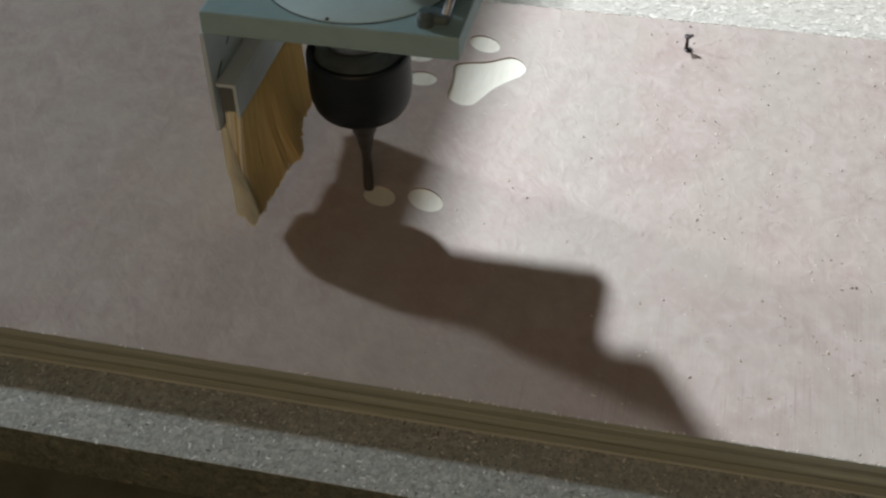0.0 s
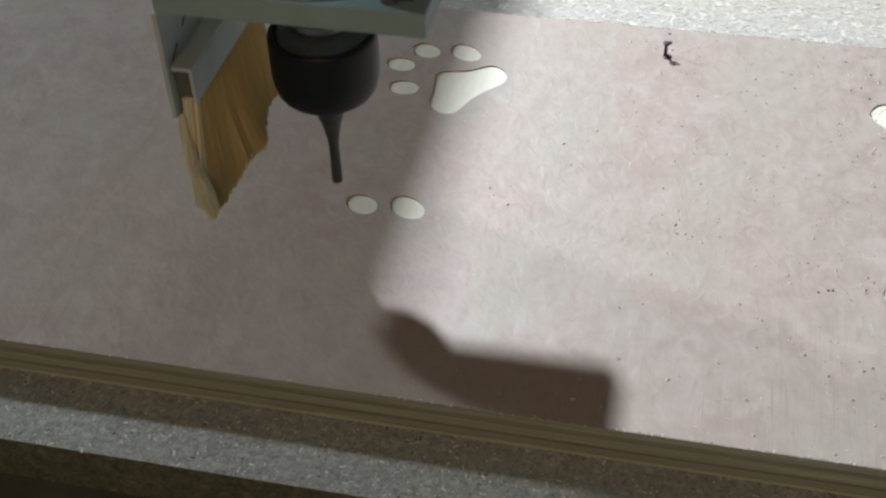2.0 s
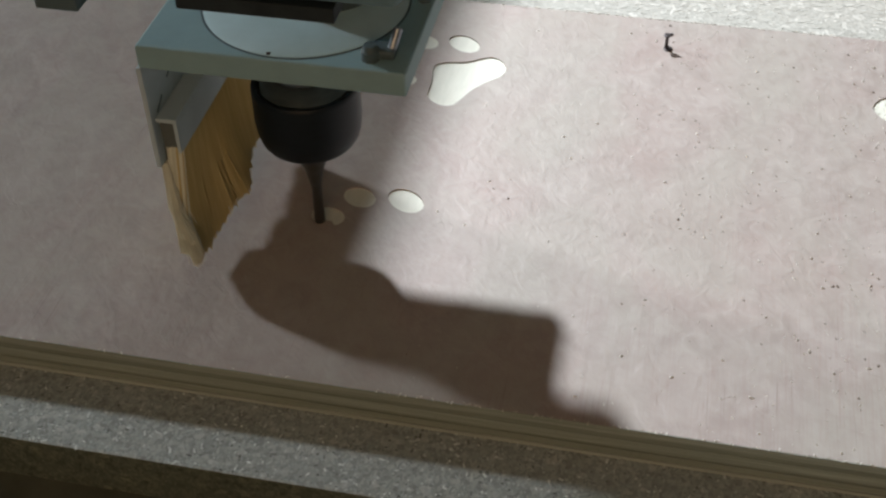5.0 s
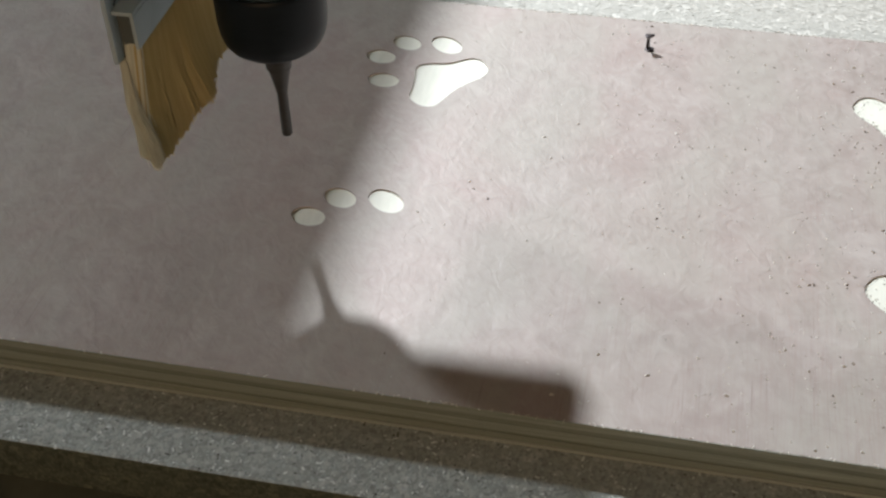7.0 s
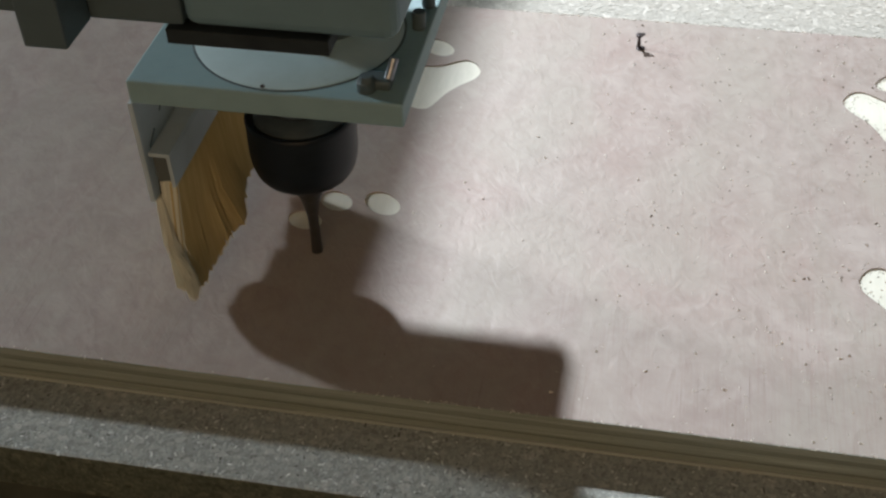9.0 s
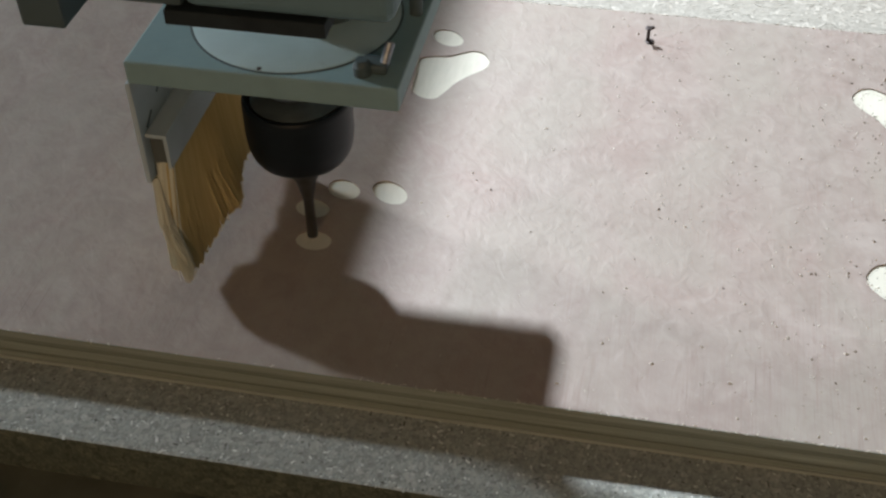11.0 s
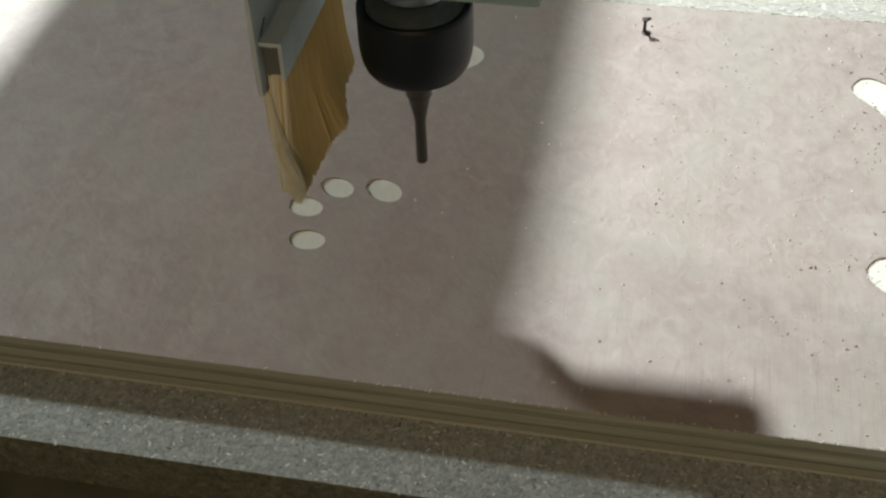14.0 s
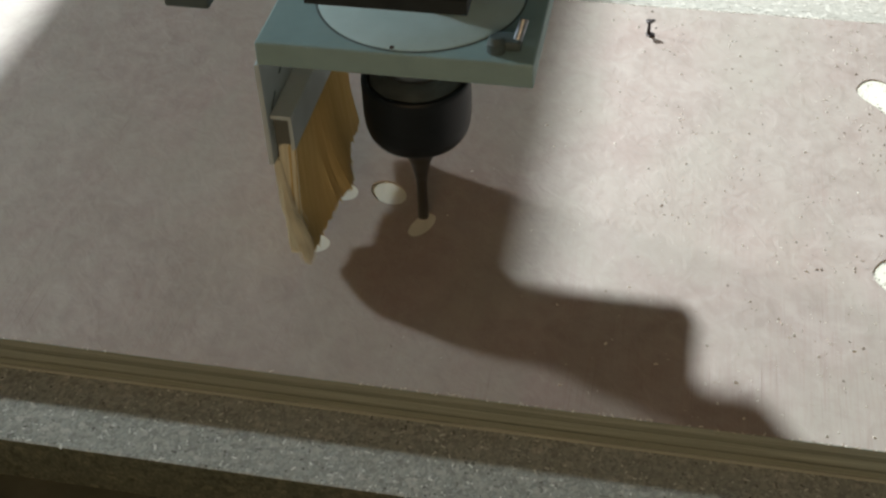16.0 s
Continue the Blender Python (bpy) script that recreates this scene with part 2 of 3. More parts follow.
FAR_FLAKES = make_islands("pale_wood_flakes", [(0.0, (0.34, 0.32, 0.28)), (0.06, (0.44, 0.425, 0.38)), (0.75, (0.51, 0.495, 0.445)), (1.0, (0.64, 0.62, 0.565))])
DUST = make_islands("saw_dust", [(0.0, (0.10, 0.08, 0.06)), (0.10, (0.26, 0.22, 0.18)), (0.22, (0.52, 0.48, 0.43)), (1.0, (0.78, 0.75, 0.69))])
SPLINTER = make_islands("pale_splinter", [(0.0, (0.40, 0.36, 0.30)), (0.5, (0.66, 0.62, 0.55)), (1.0, (0.82, 0.80, 0.74))])
BED = make_plain("brown_bed_wood", (0.085, 0.09, 0.065), (0.15, 0.15, 0.11), 40)
TAPE = make_plain("pale_tape", (0.66, 0.74, 0.76), (0.78, 0.84, 0.86), 60, 0.5)
PANE = make_pane()
WALL = make_plain("workshop_wall", (0.20, 0.19, 0.17), (0.27, 0.255, 0.23), 3)
FLOOR = make_plain("concrete_floor", (0.22, 0.21, 0.20), (0.32, 0.31, 0.29), 4)


# ---- mesh helpers ----
def link_mesh(name, bm, material, parent=None, label="", smooth=False):
    me = bpy.data.meshes.new(name)
    bm.normal_update()
    bm.to_mesh(me)
    bm.free()
    me.materials.append(material)
    if smooth:
        for p in me.polygons:
            p.use_smooth = True
    ob = new(name, me)
    if parent:
        ob.parent = parent
    return tagged(ob, label) if label else ob


def part(name, bm, material, parent, label="", smooth=False):
    return link_mesh(name, bm, material, parent, label, smooth)


def box(bm, x0, x1, y0, y1, z0, z1, bevel=0.0, segments=2):
    made = bmesh.ops.create_cube(bm, size=1.0)
    vs = made["verts"]
    for v in vs:
        v.co = Vector((x0 + (v.co.x + 0.5) * (x1 - x0), y0 + (v.co.y + 0.5) * (y1 - y0), z0 + (v.co.z + 0.5) * (z1 - z0)))
    if bevel:
        edges = list({e for v in vs for e in v.link_edges})
        bmesh.ops.bevel(bm, geom=edges, offset=bevel, segments=segments, profile=0.5, affect="EDGES")
    return bm


def lathe(bm, profile, centre=(0, 0, 0), n=48):
    """A turned solid from (radius, height) pairs, closed at both ends."""
    rings = []
    for r, z in profile:
        rings.append([bm.verts.new((centre[0] + r * math.cos(2 * math.pi * i / n), centre[1] + r * math.sin(2 * math.pi * i / n), centre[2] + z)) for i in range(n)])
    for a, b in zip(rings, rings[1:]):
        for i in range(n):
            bm.faces.new((a[i], a[(i + 1) % n], b[(i + 1) % n], b[i]))
    bm.faces.new(list(reversed(rings[0])))
    bm.faces.new(rings[-1])
    bmesh.ops.recalc_face_normals(bm, faces=bm.faces)
    return bm


def smooth_by_angle(ob, degrees=35):
    bm = bmesh.new()
    bm.from_mesh(ob.data)
    for e in bm.edges:
        e.smooth = len(e.link_faces) == 2 and e.calc_face_angle(0) < radians(degrees)
    for f in bm.faces:
        f.smooth = True
    bm.to_mesh(ob.data)
    bm.free()
    return ob


def inside(p, poly):
    hit = False
    for (xa, ya), (xb, yb) in zip(poly, poly[1:] + poly[:1]):
        if (ya > p[1]) != (yb > p[1]) and p[0] < (xb - xa) * (p[1] - ya) / (yb - ya) + xa:
            hit = not hit
    return hit


def sheet(name, outlines, z0, z1, material, parent, label=""):
    """A flat plate between two heights with the given outlines; inner ones are holes."""
    pts, edges = [], []
    for line in outlines:
        k = len(pts)
        pts += [Vector(p) for p in line]
        edges += [(k + i, k + (i + 1) % len(line)) for i in range(len(line))]
    flat, _, tris, *_ = geometry.delaunay_2d_cdt(pts, edges, [], 0, 1e-7)
    bm = bmesh.new()
    vs = [bm.verts.new((p.x, p.y, z1)) for p in flat]
    for t in tris:
        c = (flat[t[0]] + flat[t[1]] + flat[t[2]]) / 3
        if inside(c, outlines[0]) and not any(inside(c, o) for o in outlines[1:]):
            bm.faces.new([vs[k] for k in t])
    bmesh.ops.delete(bm, geom=[v for v in bm.verts if not v.link_faces], context="VERTS")
    bmesh.ops.recalc_face_normals(bm, faces=bm.faces)
    if sum(f.normal.z for f in bm.faces) < 0:
        bmesh.ops.reverse_faces(bm, faces=bm.faces)
    low = bmesh.ops.extrude_face_region(bm, geom=bm.faces[:], use_keep_orig=True)
    moved = [g for g in low["geom"] if isinstance(g, bmesh.types.BMVert)]
    for v in moved:
        v.co.z = z0
    bmesh.ops.recalc_face_normals(bm, faces=bm.faces)
    return part(name, bm, material, parent, label)


def thing(name, label, category, group="", kind=""):
    return tagged(new(name), label, category, group, kind)


# ---- workshop shell ----
def make_shell():
    bm = box(bmesh.new(), -4.0, 3.0, -2.6, 4.0, -0.95, -0.85)
    tagged(link_mesh("floor", bm, FLOOR), "grey dusty concrete workshop floor", "floor", kind="structure")
    bm = box(bmesh.new(), -4.0, 3.0, -2.6, 4.0, 2.2, 2.3)
    tagged(link_mesh("ceiling", bm, WALL), "plain dull brown-grey workshop ceiling", "ceiling", kind="structure")
    for name, b in (("wall_west", (-4.1, -4.0, -2.6, 4.0)), ("wall_east", (3.0, 3.1, -2.6, 4.0)), ("wall_north", (-4.1, 3.1, 4.0, 4.1))):
        bm = box(bmesh.new(), *b, -0.95, 2.3)
        tagged(link_mesh(name, bm, WALL), "plain dull brown-grey workshop wall", "wall", kind="structure")
    bm = bmesh.new()
    for x0, x1, z0, z1 in ((-4.1, -0.7, -0.95, 2.3), (0.9, 3.1, -0.95, 2.3), (-0.7, 0.9, -0.95, 0.65), (-0.7, 0.9, 1.75, 2.3)):
        box(bm, x0, x1, -2.7, -2.6, z0, z1)
    tagged(link_mesh("wall_south", bm, WALL), "plain dull brown-grey workshop wall with one window", "wall", kind="structure")
    # unseen window, added as the seat of the warm fill
    frame_ob = thing("window_1", "unseen workshop window added round the fill light", "window", kind="structure")
    for x0, x1, z0, z1 in ((-0.7, 0.9, 0.65, 0.69), (-0.7, 0.9, 1.71, 1.75), (-0.7, -0.66, 0.69, 1.71), (0.86, 0.9, 0.69, 1.71)):
        part("window_frame", box(bmesh.new(), x0, x1, -2.68, -2.62, z0, z1, 0.004), WALL, frame_ob)
    part("pane", box(bmesh.new(), -0.66, 0.86, -2.672, -2.666, 0.69, 1.71), PANE, frame_ob)


make_shell()

# ---- machine bed and spoilboard ----
PLY_T = 0.0175
NEAR, FAR = 0.2908, 0.5750
SPOIL_NEAR = 0.2556


def make_bed():
    bm = box(bmesh.new(), -1.1, 1.1, 0.16, 1.15, -0.095, -0.0415, 0.002)
    tagged(link_mesh("machine_bed", bm, BED), "brown wooden machine bed under the spoilboard", "machine bed")
    for x in (-0.95, 0.95):
        for y in (0.3, 1.0):
            bm = box(bmesh.new(), x - 0.05, x + 0.05, y - 0.05, y + 0.05, -0.85, -0.095, 0.004)
            tagged(link_mesh("bed_leg", bm, DARK), "dark steel leg under the machine bed", "leg", group="bed legs")


def make_spoilboard():
    board = thing("spoilboard", "grey chipboard spoilboard lying on the machine bed", "chipboard")
    # both strips are one face; only the light in their colour differs
    part("surface", box(bmesh.new(), -1.0, 1.0, SPOIL_NEAR, 0.45, -PLY_T - 0.0004, -PLY_T, 0.0), CHIP, board, "near chipboard face, its cooler light put in as blue-grey")
    part("surface", box(bmesh.new(), -1.0, 1.0, 0.45, 1.10, -PLY_T - 0.0004, -PLY_T, 0.0), CHIP_FAR_LIT, board, "far chipboard face, its brighter light put in as a paler colour")
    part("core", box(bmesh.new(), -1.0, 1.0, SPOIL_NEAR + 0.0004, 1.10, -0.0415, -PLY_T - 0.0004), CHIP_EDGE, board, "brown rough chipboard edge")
    rng = random.Random(4)
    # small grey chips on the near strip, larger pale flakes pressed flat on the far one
    near = ((SPOIL_NEAR + 0.001, NEAR + 0.002, 4200), (SPOIL_NEAR + 0.0003, SPOIL_NEAR + 0.002, 420))
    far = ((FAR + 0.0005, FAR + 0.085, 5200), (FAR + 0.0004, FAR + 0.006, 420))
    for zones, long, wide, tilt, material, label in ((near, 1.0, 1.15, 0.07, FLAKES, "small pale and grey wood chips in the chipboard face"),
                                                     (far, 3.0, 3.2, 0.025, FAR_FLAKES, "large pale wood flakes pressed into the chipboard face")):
        bm = bmesh.new()
        for y0, y1, count in zones:
            for _ in range(count):
                x, y = rng.uniform(-0.32, 0.24), rng.uniform(y0, y1)
                l, w = rng.uniform(0.0003, 0.0009) * rng.choice((1, 1, 1.7)) * long, rng.uniform(0.0002, 0.0005) * wide
                a = rng.uniform(0, math.pi)
                ux, uy = Vector((math.cos(a), math.sin(a), rng.uniform(-tilt, tilt))), Vector((-math.sin(a), math.cos(a), rng.uniform(-tilt, tilt)))
                c = Vector((x, y, -PLY_T + rng.uniform(0.00005, 0.00022)))
                bm.faces.new([bm.verts.new(c + ux * l * k * rng.uniform(0.7, 1.1) + uy * w * q) for k, q in ((-1, -1), (1, -0.6), (0.8, 1), (-0.9, 0.7))])
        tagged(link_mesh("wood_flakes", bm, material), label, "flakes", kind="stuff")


make_bed()
make_spoilboard()

# ---- plywood panel with cut paw prints ----
# toe centres, half length, half width and turn of the long axis, from the first toe of a print
TOES = [(0.0, 0.0, 0.0096, 0.0066, -38), (-0.0210, -0.0015, 0.0082, 0.0062, -32), (-0.0316, -0.0165, 0.0080, 0.0061, -18), (-0.0252, -0.0373, 0.0080, 0.0062, -8)]
PAD = [(-0.0112, -0.0231), (-0.0059, -0.0186), (0.0041, -0.0165), (0.0107, -0.0123), (0.0162, -0.0098), (0.0216, -0.0121), (0.0254, -0.0193), (0.0234, -0.0263),
       (0.0173, -0.0329), (0.0116, -0.0408), (0.0076, -0.0497), (0.0044, -0.0551), (-0.0011, -0.0560), (-0.0069, -0.0526), (-0.0094, -0.0480), (-0.0096, -0.0367)]
PRINT_A, PRINT_B = (-0.1109, 0.5327), (-0.1122, 0.4024)
POCKET = 0.0007


def oval(cx, cy, a, b, turn, n=40, wobble=0.0, start=0.0, end=360.0, inner=0.0):
    """An oval outline, or a ring sector of it when inner is set."""
    c, s = math.cos(radians(turn)), math.sin(radians(turn))

    def at(k, u):
        x, y = k * a * math.cos(u), k * b * math.sin(u)
        return (cx + c * x - s * y, cy + s * x + c * y)

    if not inner:
        return [at(1 + wobble * math.sin(3 * u), u) for u in (2 * math.pi * i / n for i in range(n))]
    us = [radians(start + (end - start) * i / 10) for i in range(11)]
    return [at(1, u) for u in us] + [at(inner, u) for u in reversed(us)]


def rounded(pts, steps=6):
    """A smooth closed line through the given points."""
    out, n = [], len(pts)
    for i in range(n):
        p0, p1, p2, p3 = (Vector(pts[(i + k) % n]) for k in (-1, 0, 1, 2))
        for j in range(steps):
            u = j / steps
            q = 0.5 * ((2 * p1) + (p2 - p0) * u + (2 * p0 - 5 * p1 + 4 * p2 - p3) * u * u + (3 * p1 - p0 - 3 * p2 + p3) * u ** 3)
            out.append((q.x, q.y))
    return out


def mirrored_print(ox, oy):
    """The print of the other foot, turned the other way."""
    out = [oval(ox - x, oy + y, a, b, -t) for x, y, a, b, t in TOES]
    out.append(rounded([(ox - x, oy + y) for x, y in reversed(PAD)]))
    return out


HOLES = []


def make_panel():
    panel = thing("plywood_panel", "pink-faced plywood panel with cut paw prints on the spoilboard", "plywood panel")
    x0, x1 = -0.85, 0.75
    holes = []
    for ox, oy in (PRINT_A, PRINT_B):
        holes += [oval(ox + x, oy + y, a, b, t) for x, y, a, b, t in TOES]
    holes.append(rounded([(PRINT_A[0] + x, PRINT_A[1] + y) for x, y in PAD]))
    holes.append(oval(*PAD_CUT))
    holes += mirrored_print(0.1204, 0.5330)
    holes += mirrored_print(0.1200, 0.4030)
    HOLES.extend(holes)
    rim = [(x0, NEAR), (x1, NEAR), (x1, FAR), (x0, FAR)]
    sheet("face_veneer", [rim] + holes, -POCKET, 0.0, VENEER, panel, "thin pinkish-grey face veneer")
    z = -POCKET
    for i, (t, m, inset) in enumerate(((0.0030, 0, 0.0000), (0.0028, 1, 0.0002), (0.0042, 0, 0.0000), (0.0017, 1, 0.0005), (0.0035, 2, 0.0001))):
        bm = box(bmesh.new(), x0 + inset, x1 - inset, NEAR + inset, FAR - inset, z - t, z)
        if not i:
            bm.free()
            part("edge_band", box(bmesh.new(), x0, x1, NEAR - 0.0003, NEAR, z - t, -0.0001), PLY[0], panel)
            bm = box(bmesh.new(), x0, x1, NEAR, FAR, z - t, z)
        part("ply_layer", bm, PLY[m] if i else CREAM, panel)
        z -= t
    part("back_veneer", box(bmesh.new(), x0, x1, NEAR - 0.0005, FAR, -PLY_T + 0.0001, z), PLY[3], panel, "pale thin back veneer")
    return panel


# freshly milled patch of the second large pad: centre, half axes, turn
PAD_CUT = (-0.0932, 0.3835, 0.0085, 0.0045, 68)
make_panel()


def make_waste(outline, name="veneer_waste"):
    """A piece of face veneer that the cutter clears out of its pocket."""
    holder = thing(name, "pinkish veneer waste being milled out of a pocket", "veneer piece", group="veneer waste")
    sheet("chip", [outline], -POCKET + 0.0001, -0.00002, VENEER, holder)
    return holder


WASTE = []


def make_wastes():
    for k, (t0, t1) in ((2, (3.2, 5.4)), (3, (9.2, 11.0))):
        x, y, a, b, turn = TOES[k]
        cx, cy = PRINT_B[0] + x, PRINT_B[1] + y
        WASTE.append((make_waste(oval(cx, cy, a * 0.5, b * 0.5, turn)), t0))
        for i in range(6):
            WASTE.append((make_waste(oval(cx, cy, a * 0.999, b * 0.999, turn, start=60 * i - 40, end=60 * i + 20, inner=0.5)), t0 + 0.4 + (t1 - t0 - 0.4) * i / 6))
    x, y, a, b, turn = PAD_CUT
    WASTE.append((make_waste(oval(x, y, a * 0.5, b * 0.5, turn)), 15.3))
    WASTE.append((make_waste(oval(x, y, a * 0.999, b * 0.999, turn, start=-60, end=120, inner=0.5)), 15.6))
    WASTE.append((make_waste(oval(x, y, a * 0.999, b * 0.999, turn, start=120, end=300, inner=0.5)), 15.5))


# ---- router head, its origin at the tip of the cutter ----
def make_head():
    head = thing("router_head", "grey-green router head with black collet nut and tan dust brush", "router head")
    # cutter: slim shank flaring into the collet
    bm = lathe(bmesh.new(), [(0.0019, 0.0), (0.0023, 0.0006), (0.0022, 0.0205), (0.0025, 0.0228), (0.0036, 0.0285), (0.0047, 0.0338), (0.0053, 0.0342), (0.0054, 0.0365), (0.0060, 0.0375), (0.0062, 0.0450)], n=32)
    smooth_by_angle(part("cutter", bm, CARBIDE, head, "slim worn carbide router bit"))
    # collet nut
    bm = lathe(bmesh.new(), [(0.0060, 0.0440), (0.0125, 0.0446), (0.0163, 0.0460), (0.0188, 0.0480), (0.0204, 0.0505), (0.0214, 0.0542), (0.0219, 0.0590), (0.0219, 0.0738),
                             (0.0218, 0.0750), (0.0213, 0.0758), (0.0203, 0.0760), (0.0194, 0.0755), (0.0188, 0.0742), (0.0150, 0.0742)], n=72)
    nut = smooth_by_angle(part("collet_nut", bm, NUT, head, "black oxide round collet nut"))
    bm = lathe(bmesh.new(), [(0.0187, 0.0738), (0.0186, 0.0752), (0.0170, 0.0768), (0.0138, 0.0796), (0.0128, 0.0800), (0.0120, 0.0800)], n=60)
    smooth_by_angle(part("shoulder", bm, SHOULDER, nut, "conical shoulder of the nut, greyed for the light from above"))
    bm = lathe(bmesh.new(), [(0.0112, 0.0796), (0.0126, 0.0803), (0.0133, 0.0812), (0.0133, 0.0838), (0.0128, 0.0842), (0.0128, 0.1016)], n=48)
    smooth_by_angle(part("spindle_nose", bm, STEEL, head, "bright steel spindle nose"))
    # bracket: plate, thin outer wall, shelf and short inner wall that hold the brush
    bm = box(bmesh.new(), -0.0503, 0.0512, -0.0380, 0.0560, 0.1002, 0.1100, 0.0008)
    bracket = part("bracket", bm, TEAL, head, "thick grey-green painted bracket plate")
    part("outer_wall", box(bmesh.new(), -0.0517, -0.0497, -0.0379, 0.050, 0.0535, 0.1001, 0.0004), GALVANISED, bracket)
    part("shelf", box(bmesh.new(), -0.0496, -0.0412, -0.0352, 0.046, 0.0737, 0.0755, 0.0003), GALVANISED, bracket)
    part("inner_wall", box(bmesh.new(), -0.0428, -0.0412, -0.0350, 0.046, 0.0595, 0.0736, 0.0003), GALVANISED, bracket)
    # two dark strokes drawn in for the dark crease between wall and shelf
    for y, z, l in ((-0.0290, 0.0782, 0.0075), (-0.0170, 0.0850, 0.0045)):
        bm = box(bmesh.new(), -0.0497, -0.0494, -l / 2, l / 2, -0.0004, 0.0004)
        bm.transform(pose(0, y, z, 32, 0, 0))
        part("crease_stroke", bm, DARK, bracket, "dark stroke on the inner face, drawn for the crease with the shelf")
    # clamp disc on the bracket
    bm = lathe(bmesh.new(), [(0.0392, 0.1099), (0.0393, 0.1103), (0.0388, 0.1105), (0.0200, 0.1108)], (0.003, 0.0035, 0), 72)
    disc = smooth_by_angle(part("clamp_disc", bm, DISC, head, "pale blue-grey round clamp disc"))
    # thin dark ring in place of a gap at the disc's rim
    bm = lathe(bmesh.new(), [(0.0380, 0.1098), (0.0402, 0.1098), (0.0402, 0.1101), (0.0380, 0.1101)], (0.003, 0.0035, 0), 72)
    part("seam", bm, DARK, disc, "dark ring drawn in for the gap round the disc")
    bm = lathe(bmesh.new(), [(0.0009, 0.1102), (0.0009, 0.1107), (0.0006, 0.1108)], (0.000, -0.0346, 0), 16)
    part("set_screw", bm, SCREW, disc, "tiny dark set screw")
    # housing, carriage plate and side block hang at one level over the bracket
    part("housing", box(bmesh.new(), -0.0198, 0.0530, -0.0460, 0.0560, 0.1395, 0.33, 0.0045, 3), HOUSING, head, "grey-green painted spindle housing")
    # dark strip drawn in for the shade of the recess under the housing
    part("recess_strip", box(bmesh.new(), -0.0266, 0.0296, -0.0466, -0.0350, 0.1332, 0.1388, 0.0004), RECESS_DARK, head, "near-black strip that stands for the shaded recess under the housing")
    part("spindle_body", lathe(bmesh.new(), [(0.027, 0.1107), (0.027, 0.33)], (0.004, 0.020, 0), 48), DARK, head, "dark round spindle body")
    part("carriage_plate", box(bmesh.new(), -0.122, -0.0203, -0.0450, -0.0340, 0.1395, 0.34, 0.0012), DARK, head, "dark steel carriage plate")
    # unseen block, added to keep the work lamp off the disc
    part("shade_block", box(bmesh.new(), -0.0620, -0.0202, -0.0336, 0.0560, 0.1560, 0.34, 0.001), DARK, head, "unseen dark block behind the plate, added to shade the disc")
    part("side_block", box(bmesh.new(), -0.0681, -0.0529, -0.0650, -0.0452, 0.1396, 0.24, 0.0008), DARK, head, "dark steel block on the carriage plate")
    # bolt with a clamp shoe on the plate
    bm = bmesh.new()
    lathe(bm, [(0.0034, 0.1100), (0.0034, 0.1135), (0.0028, 0.1140), (0.0022, 0.1160)], (0.0368, -0.0305, 0), 24)
    box(bm, 0.0365, 0.0455, -0.0310, -0.0235, 0.1100, 0.1140, 0.0012)
    shoe = part("clamp_shoe", bm, DARK, head, "dark oily clamp shoe")
    bm = lathe(bmesh.new(), [(0.0017, 0.0), (0.0017, 0.0075), (0.0013, 0.0080)], n=20)
    bm.transform(pose(0.0440, -0.0275, 0.1130, -25, 25, 20))
    part("bolt", bm, STEEL, shoe, "bright steel bolt")
    for x, y in ((0.0478, 0.012), (0.0482, 0.028)):
        bm = lathe(bmesh.new(), [(0.0026, 0.1098), (0.0026, 0.1165), (0.0022, 0.1172)], (x - 0.0008, y, 0), 20)
        part("clamp_bolt", bm, DARK, head, "dark steel clamp bolt")
    part("tape", box(bmesh.new(), 0.0440, 0.0506, 0.0340, 0.046, 0.1099, 0.1106, 0.0002), TAPE, head, "pale tape at the plate edge")
    make_brush(head)
    return head


def strand(verts, faces, top, mid, end, r):
    k = len(verts)
    for c, q in ((top, r), (mid, r), (end, r * 0.5)):
        verts += [(c.x + q, c.y, c.z), (c.x - q * 0.5, c.y + q * 0.87, c.z), (c.x - q * 0.5, c.y - q * 0.87, c.z)]
    for a in (0, 3):
        for j in range(3):
            faces.append((k + a + j, k + a + (j + 1) % 3, k + a + 3 + (j + 1) % 3, k + a + 3 + j))
    faces.append((k + 6, k + 7, k + 8))


# lower end of the brush: y, z
BRUSH_END = [(-0.050, 0.0220), (-0.046, 0.0150), (-0.042, 0.0115), (-0.037, 0.0098), (-0.022, 0.0092), (-0.012, 0.0128), (0.020, 0.0138), (0.048, 0.0126)]


def profile(y, line):
    for (ya, za), (yb, zb) in zip(line, line[1:]):
        if y <= yb:
            return za + (zb - za) * max(0, y - ya) / (yb - ya)
    return line[-1][1]


